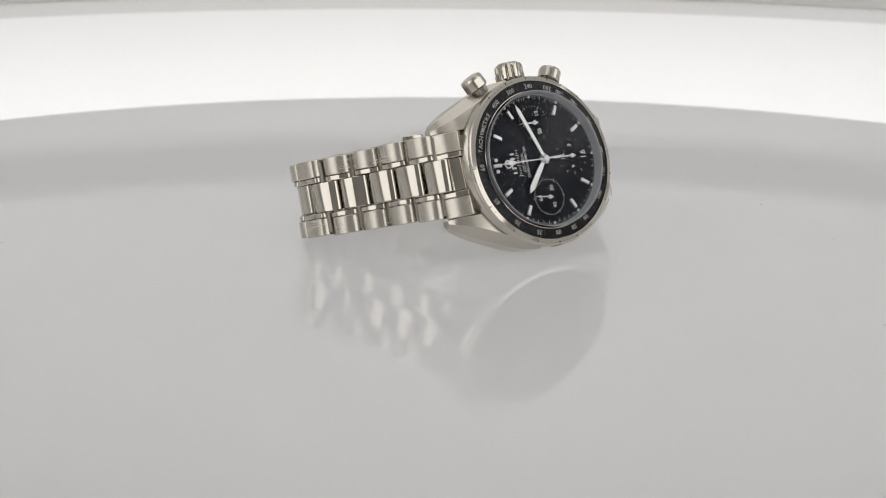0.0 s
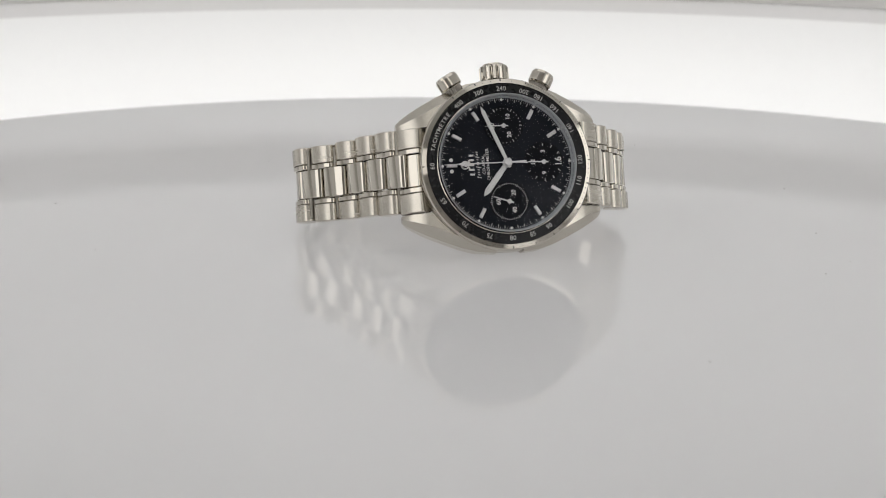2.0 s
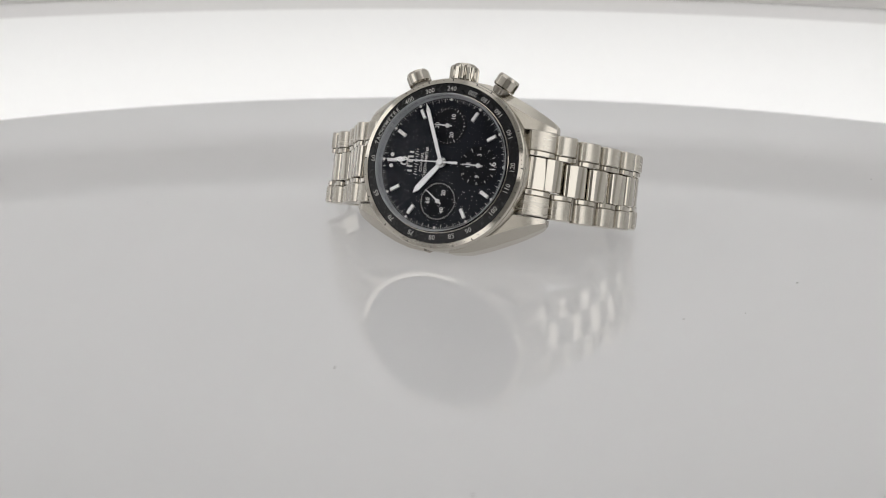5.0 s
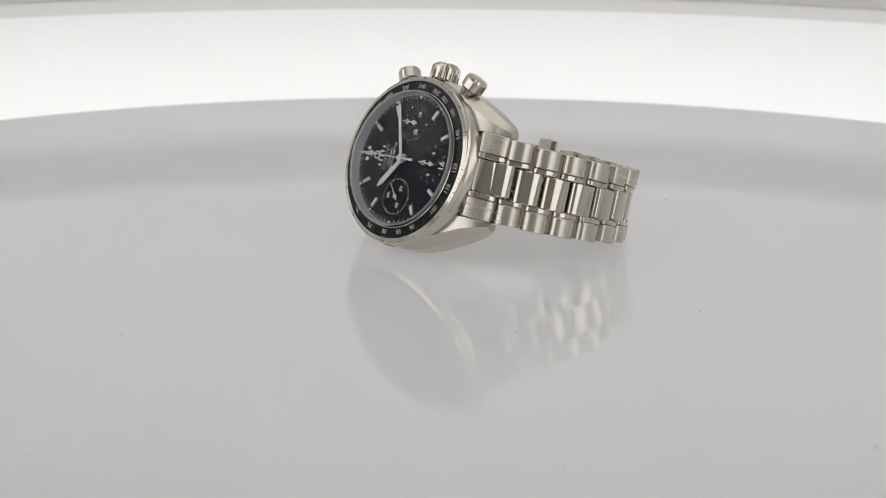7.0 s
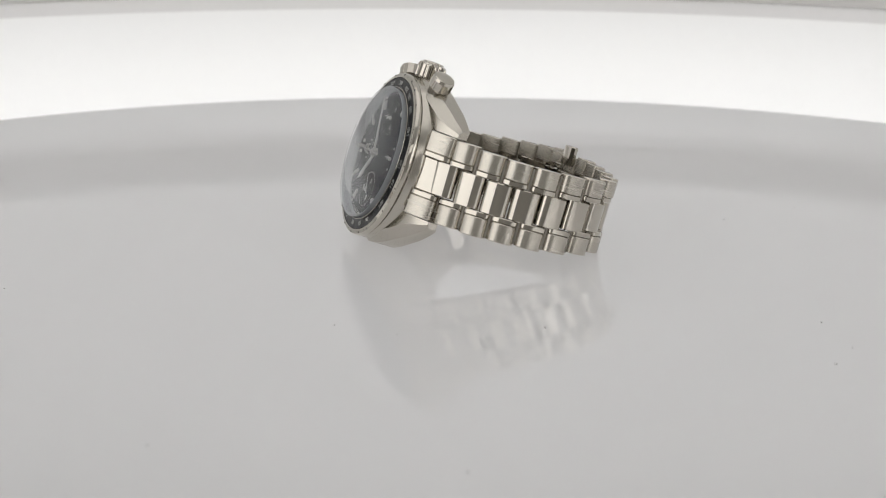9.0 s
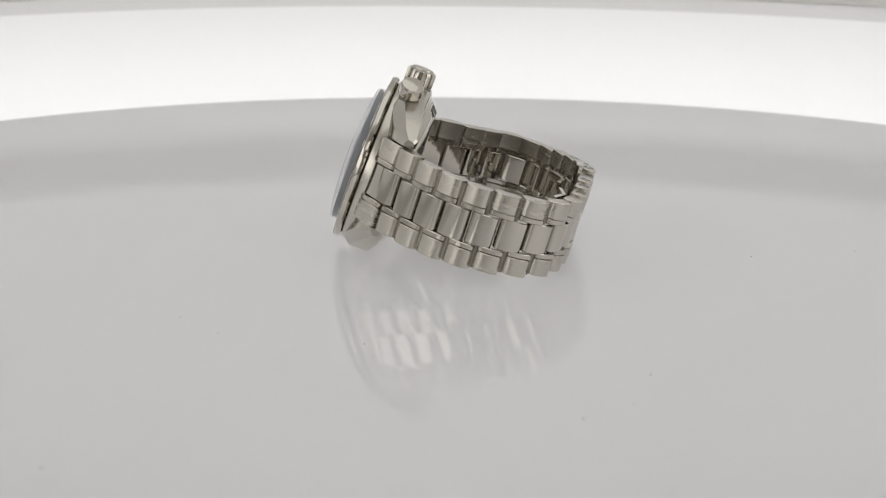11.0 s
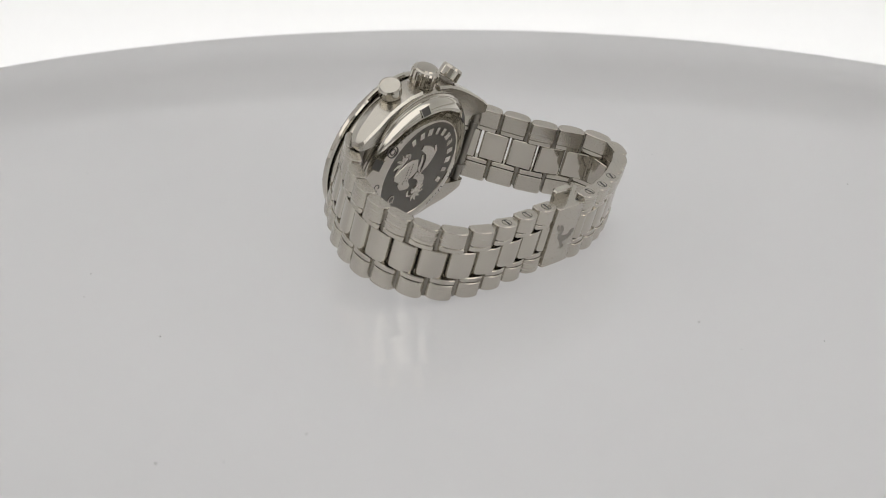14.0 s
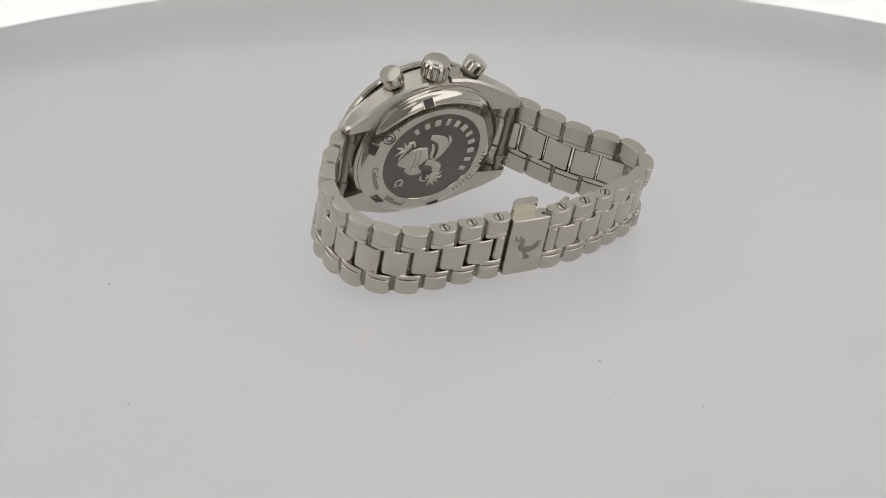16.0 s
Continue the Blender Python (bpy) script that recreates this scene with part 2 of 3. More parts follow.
for k in range(26):
    a, r = rng.uniform(0, 2 * math.pi), 200 * math.sqrt(rng.uniform(0.1, 1))
    q = rng.uniform(0.12, 0.3)
    prism(bm, [(q * math.cos(t), q * rng.uniform(0.5, 1) * math.sin(t)) for t in (0, 1.2, 2.4, 3.6, 4.9)], 0.0, 0.12, Matrix.Translation((r * math.cos(a), r * math.sin(a), 0)), 0.03)
tagged(part("dust", bm, M_floor, turntable, "a few grey dust specks", smooth=False), kind="stuff")
bm = bmesh.new()
lathe(bm, [(150, -100), (150, -68), (146, -64)], 96)
part("base", bm, M_floor, turntable, "grey drum that lights the plate from below")

# ---- the watch: x towards three o'clock, y towards twelve, z out of the dial, millimetres ----
watch = tagged(new("wristwatch"), "steel chronograph wristwatch with black dial lying on its side", "watch")

# case: a round middle and four lugs
bm = bmesh.new()
lathe(bm, [(16.8, -9.0), (18.3, -8.7), (18.8, -7.8), (19.0, -4.0), (18.9, -2.4), (18.3, -1.4), (17.6, -1.2), (15.7, -1.2), (15.7, -6.0)], 128, closed=True)
part("case_middle", bm, M_case, watch, "satin steel middle of the case")
LUG = [(3.0, 19.2, -1.7, -8.4), (7.0, 18.7, -1.8, -8.5), (10.5, 17.6, -2.1, -8.7), (14.0, 16.1, -2.8, -9.1), (17.5, 14.4, -3.9, -9.8), (20.3, 12.8, -5.3, -10.1), (21.8, 11.8, -6.6, -10.2), (22.6, 11.0, -7.6, -9.7)]
for sx in (1, -1):
    for sy in (1, -1):
        bm = bmesh.new()
        rings = []
        for y, xo, zt, zb in LUG:
            xi = max(9.5, math.sqrt(max(0.0, 16.3 ** 2 - y * y)))
            c = min(2.2, 0.5 * (xo - xi))
            sec = [(xi, zb), (xo - 0.5, zb), (xo, zb + 0.5), (xo, zt - c * 0.9), (xo - c, zt), (xi, zt)]
            rings.append([bm.verts.new((sx * x, sy * y, z)) for x, z in sec])
        for a, b in zip(rings, rings[1:]):
            for i in range(6):
                k = (i + 1) % 6
                bm.faces.new((a[i], a[k], b[k], b[i]))
        bm.faces.new(rings[0])
        bm.faces.new(rings[-1][::-1])
        part("lug", bm, M_case, watch, "bevelled satin steel lug", angle=18)

# bezel: steel ring, black insert, printing
bm = bmesh.new()
lathe(bm, [(17.4, -1.15), (18.7, -1.1), (19.05, -0.7), (19.05, 0.0), (18.8, 0.35), (17.85, 0.6), (17.72, 0.2), (15.45, 0.2), (15.45, -1.15)], 180, closed=True,
      wobble=lambda i, j: -0.05 if j in (2, 3) and i % 3 == 0 else 0)
bezel = part("bezel", bm, M_polish, watch, "polished steel bezel with finely cut rim")
bm = bmesh.new()
lathe(bm, [(17.7, 0.3), (17.7, 0.55), (15.45, 0.75), (15.45, 0.3)], 160, closed=True)
part("bezel_insert", bm, M_insert, bezel, "black tachymeter insert")


def bezel_z(r):
    return 0.55 + (17.7 - r) * 0.2 / 2.25 + 0.035


bm = bmesh.new()
for v in (400, 300, 240, 200, 180, 160, 140, 120, 110, 100, 90, 85, 80, 75, 70, 65, 60):
    a = 360 * 60 / v
    x, y = clock(a, 16.55)
    low = 90 < a <= 270
    letters(bm, str(v), 1.5, at(x, y, bezel_z(16.55), a + (180 if low else 0)) @ Matrix.Rotation(radians(5.1 if low else -5.1), 4, "X"), 0.04, 0.004)
for i, ch in enumerate("TACHYMETRE"):
    a = 12.7 + i * 3.3
    x, y = clock(a, 16.55)
    letters(bm, ch, 1.35, at(x, y, bezel_z(16.55), a) @ Matrix.Rotation(radians(-5.1), 4, "X"), 0.04, 0.004)
part("tachymeter_print", bm, M_scale, bezel, "pale tachymeter numerals", smooth=False)
bm = bmesh.new()
for v in list(range(60, 100, 5)) + list(range(60, 200, 2)) + list(range(200, 420, 20)):
    a = 360 * 60 / v
    x, y = clock(a, 18.35)
    long_ = v in (400, 300, 240, 200, 180, 160, 140, 120, 110, 100, 90, 85, 80, 75, 70, 65, 60)
    bar(bm, x, y, 0.22 if long_ else 0.16, 0.95 if long_ else 0.28, 0.36, 0.48, a)
part("bezel_mark", bm, M_engrave, bezel, "dark engraved scale marks", smooth=False)

# crystal: a thick domed box of sapphire
bm = bmesh.new()
lathe(bm, [(15.4, 0.4), (15.4, 2.2), (15.1, 2.6), (13.5, 3.0), (10.5, 3.4), (6.5, 3.75), (2.5, 3.9), (0.04, 3.92),
           (0.04, 2.97), (2.5, 2.95), (6.5, 2.8), (10.3, 2.45), (13.3, 2.1), (14.8, 1.98), (14.82, 0.4)], 128, closed=True)
crystal = part("crystal", bm, M_glass, watch, "domed clear sapphire crystal", angle=60)
crystal.visible_shadow = False

# dial
bm = bmesh.new()
lathe(bm, [(15.4, -0.6), (15.4, -0.02), (15.35, 0.0)], 128)
dial = part("dial", bm, M_dial, watch, "glossy black lacquer dial")
bm = bmesh.new()
lathe(bm, [(14.75, 0.02), (14.8, 0.3), (15.3, 2.1), (15.2, 2.1), (14.6, 0.02)], 128, closed=True)
part("crystal_edge", bm, M_frost, watch, "frosted pale edge of the crystal round the dial")
bm = bmesh.new()
lathe(bm, [(15.58, 0.6), (15.58, 0.86), (15.42, 0.95), (15.42, 0.6)], 128, closed=True)
part("crystal_gasket", bm, M_polish, bezel, "thin bright ring between crystal and insert")
SUBS = ((8.4, 0.0), (0.0, -8.4), (-8.4, 0.0))
for sx, sy in SUBS:
    bm = bmesh.new()
    prof = []
    for k in range(18):
        r = 4.45 - k * 0.24
        prof += [(r, 0.03), (r - 0.12, 0.012 if k else 0.05)]
    lathe(bm, prof, 64, axis=Matrix.Translation((sx, sy, 0)))
    part("subdial", bm, M_sub, dial, "black subdial with fine rings")

# minute track
bm = bmesh.new()
for i in range(60):
    x, y = clock(i * 6, 14.05)
    if i % 5:
        bar(bm, x, y, 0.13, 0.75, 0.0, 0.05, i * 6)
    for k in (1, 2):
        x, y = clock(i * 6 + k * 2, 14.3)
        bar(bm, x, y, 0.07, 0.3, 0.0, 0.05, i * 6 + k * 2)
part("minute_track", bm, M_print, dial, "pale printed minute track", smooth=False)
for h in range(12):
    a = h * 30
    bm = bmesh.new()
    dot(bm, *clock(a, 14.25), 0.3, 0.0, 0.2)
    part("lume_dot", bm, M_lume, dial)
    if h in (3, 6, 9):
        continue
    bm = bmesh.new()
    if h == 0:
        bar(bm, *clock(0, 12.2), 0.75, 2.3, 0.0, 0.4, 0, 0.15)
    else:
        bar(bm, *clock(a, 12.3), 0.8, 2.3, 0.0, 0.4, a, 0.18)
    part("hour_marker", bm, M_hand, dial, "applied polished baton marker")
for s in (1, -1):
    bm = bmesh.new()
    dot(bm, s * 1.25, 12.3, 0.42, 0.0, 0.3)
    part("lume_dot", bm, M_lume, dial)

# printing on the dial
bm = bmesh.new()
letters(bm, "CO-AXIAL", 0.95, at(0, 5.1, 0.03), 0.04, 0.004)
letters(bm, "CHRONOMETER", 0.95, at(0, 4.1, 0.03), 0.04, 0.004)
for k in range(5):  # the maker's name and the model's name, as plain bars
    bar(bm, -2.1 + 1.05 * k, 7.75, 0.42, 1.05, 0.0, 0.04)
for k in range(11):
    bar(bm, -2.8 + 0.56 * k, 6.25 + 0.02 * k, 0.16, 1.05 if k in (0, 4, 8) else 0.5, 0.0, 0.04, 14)
part("dial_print", bm, M_print, dial, "pale lines of writing", smooth=False)
bm = bmesh.new()
lathe(bm, [(0.95, 0.0), (0.95, 0.25), (0.65, 0.25), (0.65, 0.0)], 32, closed=True, axis=Matrix.Translation((0, 9.25, 0)))
bar(bm, -0.85, 8.35, 0.7, 0.28, 0.0, 0.25)
bar(bm, 0.85, 8.35, 0.7, 0.28, 0.0, 0.25)
part("emblem", bm, M_hand, dial, "small applied horseshoe emblem")
bm = bmesh.new()
letters(bm, "16", 2.2, at(0, -11.75, 0.04), 0.04, 0.0)
part("date", bm, M_lume, dial, "white date numerals", smooth=False)


def subdial_print(cx, cy, labels, ticks, r):
    bm = bmesh.new()
    for text, a, q in labels:
        x, y = clock(a, q)
        letters(bm, text, 1.35, at(cx + x, cy + y, 0.07))
    for i in range(ticks):
        a = i * 360 / ticks
        x, y = clock(a, r)
        major = i % (ticks // 6 if ticks > 24 else 1) == 0
        bar(bm, cx + x, cy + y, 0.11, 0.65 if major else 0.25, 0.05, 0.085, a)
    part("subdial_print", bm, M_print, dial, "pale subdial scale", smooth=False)


subdial_print(8.4, 0, (("30", 0, 2.5), ("10", 120, 2.3), ("20", 240, 2.3)), 30, 3.85)
subdial_print(-8.4, 0, (("60", 0, 2.4), ("20", 120, 2.2), ("40", 240, 2.2)), 60, 3.95)
subdial_print(0, -8.4, (("12", 0, 2.4), ("3", 90, 2.4), ("9", 270, 2.4)), 12, 3.9)


# hands
def hand(name, outline, z0, z1, turn, parent, label, x=0, y=0, hub=0.0, mat=None, chamfer=0.0):
    bm = bmesh.new()
    prism(bm, outline, z0, z1, None, chamfer)
    if hub:
        lathe(bm, [(hub, z0 - 0.05), (hub, z1 + 0.1), (hub * 0.7, z1 + 0.22)], 24)
    ob = part(name, bm, mat or M_hand, parent, label, angle=20)
    ob.location = (x * MM, y * MM, 0)
    ob.rotation_euler = (0, 0, radians(-turn))
    return ob


hand("hour_hand", [(-0.35, -1.2), (0.35, -1.2), (0.62, 3.0), (0.66, 7.8), (0.0, 9.2), (-0.66, 7.8), (-0.62, 3.0)], 0.9, 1.15, 309, watch, "broad pale hour hand", hub=1.05, chamfer=0.08)
hand("minute_hand", [(-0.3, -1.2), (0.3, -1.2), (0.42, 3.0), (0.44, 12.3), (0.0, 13.7), (-0.44, 12.3), (-0.42, 3.0)], 1.3, 1.5, 68, watch, "long pale minute hand", hub=0.95, chamfer=0.07)
hand("chronograph_hand", [(-0.3, -4.1), (0.3, -4.1), (0.12, 0), (0.12, 8.2), (0.65, 9.4), (0.1, 11.0), (0.06, 14.2), (-0.06, 14.2), (-0.1, 11.0), (-0.65, 9.4), (-0.12, 8.2), (-0.12, 0)], 1.75, 1.9, 0, watch, "thin white central chronograph hand", hub=0.8)
SMALL = [(-0.14, -1.0), (0.14, -1.0), (0.16, 0), (0.08, 3.7), (-0.08, 3.7), (-0.16, 0)]
hand("minute_counter_hand", SMALL, 0.25, 0.35, 2, watch, "short pale counter hand", 8.4, 0, 0.5)
hand("hour_counter_hand", SMALL, 0.25, 0.35, 2, watch, "short pale counter hand", 0, -8.4, 0.5)
small_seconds = hand("small_seconds_hand", SMALL, 0.25, 0.35, 0, watch, "short pale running seconds hand", -8.4, 0, 0.5)

# crown and pushers
RAD = Matrix(((0, 0, 1, 0), (0, 1, 0, 0), (-1, 0, 0, 0), (0, 0, 0, 1)))  # lathe axis to +x
bm = bmesh.new()
lathe(bm, [(2.2, 18.0), (2.2, 19.0), (3.0, 19.2), (3.3, 19.6), (3.3, 22.3), (3.0, 22.8), (2.5, 23.0), (2.3, 23.3), (1.2, 23.45)], 96,
      axis=Matrix.Translation((0, 0, -5.2)) @ RAD, wobble=lambda i, j: -0.36 if j in (3, 4) and i % 6 in (0, 1) else 0)
part("crown", bm, M_polish, watch, "fluted polished steel crown", angle=25)
for s in (1, -1):
    bm = bmesh.new()
    ax = Matrix.Rotation(radians(s * 28.5), 4, "Z") @ Matrix.Translation((0, 0, -4.6)) @ RAD
    lathe(bm, [(1.7, 17.5), (1.7, 20.7), (2.4, 20.7), (2.6, 21.0), (2.6, 23.0), (2.35, 23.6), (1.9, 23.75)], 48, axis=ax)
    pusher = part("pusher", bm, M_polish, watch, "polished steel chronograph pusher", angle=22)
    bm = bmesh.new()
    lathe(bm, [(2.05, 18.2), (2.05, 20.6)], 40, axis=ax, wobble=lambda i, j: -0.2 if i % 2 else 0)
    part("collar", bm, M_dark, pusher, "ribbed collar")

# case back
bm = bmesh.new()
lathe(bm, [(17.9, -8.3), (18.1, -8.9), (17.7, -9.15), (17.65, -9.4), (17.3, -9.6), (17.0, -10.0), (16.5, -10.5), (15.8, -11.0), (15.0, -11.35), (14.0, -11.58), (12.7, -11.72), (12.45, -11.72), (12.3, -11.5), (0.5, -11.5)], 128)
back = part("case_back", bm, M_polish, watch, "polished screw-down steel case back", angle=28)
bm = bmesh.new()
lathe(bm, [(12.28, -11.45), (12.28, -11.53), (12.2, -11.54)], 96)
medal = part("medallion", bm, M_medal, back, "darkened matt medallion ground")
# notches are raised dark blocks, the shade of the recess put into colour
for a in (-73, -13, 47, 107, 167, 227):
    x, y = 16.1 * math.cos(radians(a)), 16.1 * math.sin(radians(a))
    m = Matrix.Translation((x, y, -10.83)) @ Matrix.Rotation(radians(a), 4, "Z") @ Matrix.Rotation(radians(-38), 4, "Y")
    bm = bmesh.new()
    prism(bm, [(-0.95, -1.35), (0.95, -1.35), (0.95, 1.35), (-0.95, 1.35)], -0.1, 0.1, m @ Matrix.Rotation(math.pi, 4, "X"))
    notch = part("key_notch", bm, M_engrave, back, "raised dark block painting the shade of a square opening notch", smooth=False)
    for w in (-1.3, 1.3):
        bm = bmesh.new()
        prism(bm, [(-1.0, w - 0.1), (1.0, w - 0.1), (1.0, w + 0.1), (-1.0, w + 0.1)], -0.1, 0.16, m @ Matrix.Rotation(math.pi, 4, "X"))
        part("notch_edge", bm, M_polish, notch, "bright cut edge", smooth=False)


def rear(x, y, z, ux, uy, slope=0.0):
    """A place on the back whose upward direction is (ux, uy), tilted outwards by slope degrees."""
    n = Vector((x, y, 0)).normalized() * math.sin(radians(slope)) + Vector((0, 0, -math.cos(radians(slope))))
    up = Vector((ux, uy, 0)).normalized()
    up = (up - n * up.dot(n)).normalized()
    return Matrix.Translation((x, y, z)) @ Matrix((up.cross(n), up, n)).transposed().to_4x4()


# raised word of eleven plain bars round the medallion
for i in range(11):
    a = radians(-33 + i * 15.2)
    x, y = 10.1 * math.cos(a), 10.1 * math.sin(a)
    m = rear(x, y, -11.53, x, y)
    bm = bmesh.new()
    w = 0.56 + 0.1 * (i % 3)
    prism(bm, [(-w, -0.9), (w, -0.9), (w, 0.9), (-w, 0.9)], 0, 0.22, m, 0.06)
    part("raised_bar", bm, M_relief, medal, "raised polished bar", smooth=False)


def ribbon(bm, line, widths, m, z1=0.35, rim=0.16):
    """A raised, bevelled ribbon with changing width along a smooth plan line."""
    n = len(line) * 5
    pts = resample(line, n)
    rings = []
    for k, p in enumerate(pts):
        t = (pts[min(k + 1, n - 1)] - pts[max(k - 1, 0)]).normalized()
        f = k / (n - 1) * (len(widths) - 1)
        i = min(int(f), len(widths) - 2)
        w = (widths[i] + (widths[i + 1] - widths[i]) * (f - i)) / 2
        o = Vector((-t.y, t.x))
        rings.append([bm.verts.new(m @ Vector((*(p + o * q), z))) for q, z in ((w, 0), (w, z1 * 0.6), (w - min(rim, w * 0.6), z1), (-w + min(rim, w * 0.6), z1), (-w, z1 * 0.6), (-w, 0))])
    for a, b in zip(rings, rings[1:]):
        for i in range(6):
            j = (i + 1) % 6
            bm.faces.new((a[i], a[j], b[j], b[i]))
    bm.faces.new(rings[0])
    bm.faces.new(rings[-1][::-1])


# raised emblem in plain shapes: arched neck, round body, curled tail, three fans of fins
flip = Matrix.Translation((0, 0, -11.53)) @ Matrix.Diagonal((1, 1, -1, 1))


def relief(name, strokes, label):
    bm = bmesh.new()
    for z1, widths, line in strokes:
        ribbon(bm, line, widths, flip, z1)
    part(name, bm, M_relief, medal, label, smooth=False)


def fan(cx, cy, first, step, n, r):
    """Strokes that spread from one place."""
    out = []
    for k in range(n):
        a = radians(first + k * step)
        d, e = Vector((math.cos(a), math.sin(a))), Vector((-math.sin(a), math.cos(a)))
        c = Vector((cx, cy))
        out.append((0.30 + 0.02 * (k % 2), [0.5, 0.95, 0.3], [tuple(c), tuple(c + d * r * 0.55 + e * 0.25), tuple(c + d * r)]))
    return out


relief("raised_neck", [(0.36, [1.3, 2.0, 2.7, 2.6, 1.7, 0.5], [(6.3, -1.6), (5.5, 0.2), (4.6, 1.7), (3.0, 2.4), (1.0, 1.9), (-0.8, 0.7)]),
                       (0.30, [0.4, 1.0, 0.4], [(6.0, 3.3), (4.4, 3.9), (2.4, 3.7)]), (0.28, [0.5, 0.9, 1.1, 0.5], [(4.2, -0.6), (2.4, -0.1), (0.6, -0.2), (-0.8, 0.3)])],
       "raised polished neck of the emblem")
relief("raised_body", [(0.34, [3.6, 5.2, 5.6, 4.2, 1.2], [(1.6, -1.4), (1.0, -3.4), (0.3, -5.6), (0.0, -7.4), (-0.2, -8.9)]), (0.32, [3.4, 3.2, 1.0], [(-1.4, -5.6), (-3.2, -4.0), (-4.0, -2.2)]),
                       (0.34, [2.0, 1.9, 2.2, 2.2, 1.6, 1.0], [(-1.0, -1.4), (-1.9, 0.6), (-3.0, 1.8), (-4.6, 1.7), (-5.6, 0.6), (-6.2, -0.6)])],
       "raised polished body and curled tail of the emblem")
relief("raised_fin", fan(3.2, -7.2, 20, -42, 5, 2.9) + [(0.32, [0.5, 0.8, 0.8, 0.5], [(4.2, -5.2), (5.4, -5.6), (5.3, -6.8), (4.3, -6.9)])], "raised polished fan of fins")
relief("raised_fin", fan(-6.2, 1.2, 60, 34, 5, 2.6) + [(0.32, [0.5, 0.7, 0.5], [(-5.2, -1.8), (-6.6, -1.6), (-7.0, -0.2)])], "raised polished fan of fins")
# dark dotted belts across the body
bm = bmesh.new()
for k in range(7):
    for row in (0, 1):
        dot(bm, 1.9 - 0.72 * k + 0.5 * row, -4.6 + 0.12 * k + 1.2 * row - 0.12 * k * k * 0.3, 0.17, 11.80, 11.92, 8)
for v in bm.verts:
    v.co.z = -v.co.z
part("emblem_dots", bm, M_engrave, medal, "small dark dots on the emblem", smooth=False)
bm = bmesh.new()
lathe(bm, [(1.1, 0), (1.1, 0.22), (0.72, 0.22), (0.72, 0)], 32, closed=True, axis=Matrix.Translation((-6.2, -7.4, -11.75)))
bar(bm, -7.2, -8.2, 0.3, 0.8, -11.75, -11.53, 30)
bar(bm, -7.2, -6.6, 0.3, 0.8, -11.75, -11.53, -30)
part("raised_ring", bm, M_relief, medal, "small raised ring emblem")
# engraving on the outer ring
bm = bmesh.new()
for word, start, gaps in (("Column", -94, (0, 5.6, 9.2, 12.6, 18.2, 24.2)), ("Wheel", -139, (0, 7.4, 12.4, 17.2, 20.6))):
    for ch, turn in zip(word, gaps):
        a = radians(start - turn)
        x, y = 14.3 * math.cos(a), 14.3 * math.sin(a)
        letters(bm, ch, 2.1, rear(x, y, -11.53, -x, -y, 13), 0.08, -0.006)
for ch, turn in zip("Si14", (-6.5, -2.0, 1.8, 6.2)):
    a = radians(-40 + turn)
    x, y = 14.5 * math.cos(a), 14.5 * math.sin(a)
    letters(bm, ch, 1.7, rear(x, y, -11.49, x, y, 14), 0.08, -0.004)
for a0, n in ((96, 5), (124, 6)):
    for k in range(n):
        a = radians(a0 + k * 4.2)
        x, y = 14.3 * math.cos(a), 14.3 * math.sin(a)
        prism(bm, [(-0.13, -0.4), (0.13, -0.4), (0.1, 0.4), (-0.12, 0.4)], -0.1, 0.06, rear(x, y, -11.5, x, y, 13))
part("engraving", bm, M_engrave, back, "engraved lettering round the rim", smooth=False)
bm = bmesh.new()
a = radians(-58)
for r0 in (1.5, 0.8):
    lathe(bm, [(r0, -0.08), (r0, 0.05), (r0 - 0.25, 0.05), (r0 - 0.25, -0.08)], 32, closed=True, axis=rear(14.4 * math.cos(a), 14.4 * math.sin(a), -11.5, 1, 0, 13))
part("engraved_roundel", bm, M_engrave, back, "round engraved mark")

# bracelet: links follow this centre line of their upper ends, from the six o'clock lugs round to the twelve o'clock lugs
SIX = [(9.2, -24.2, -9.7), (9.0, -28.5, -14.9), (9.2, -31.5, -20.3), (9.6, -33.4, -26.5), (10.3, -33.1, -33.0), (11.0, -31.4, -38.2), (11.7, -28.1, -42.5), (12.3, -22.8, -45.3), (12.9, -17.1, -46.5), (13.5, -11.2, -47.1), (14.0, -4.8, -47.5)]
TWELVE = [(14.4, 10.1, -48.4), (13.9, 16.4, -47.5), (13.3, 22.6, -45.8), (12.5, 29.2, -43.3), (11.4, 36.0, -40.1), (10.7, 41.4, -35.4), (10.4, 41.2, -29.6), (10.1, 36.8, -24.8), (10.1, 31.9, -20.5), (10.0, 28.4, -15.2), (9.6, 24.8, -9.4)]
WIDE = Vector((1, 0, 0.06)).normalized()


def frame_at(top, tangent, width):
    """A link's turn and middle: x along the wrist, y outwards, z across the bracelet towards three o'clock."""
    t = Vector(tangent).normalized()
    t = (t - WIDE * t.dot(WIDE)).normalized()
    out = WIDE.cross(t)
    if out.dot(Vector((0, top[1], top[2] + 26))) < 0:
        out, t = -out, -t
    return Matrix((t, out, WIDE)).transposed().to_4x4(), Vector(top) - WIDE * (width / 2)


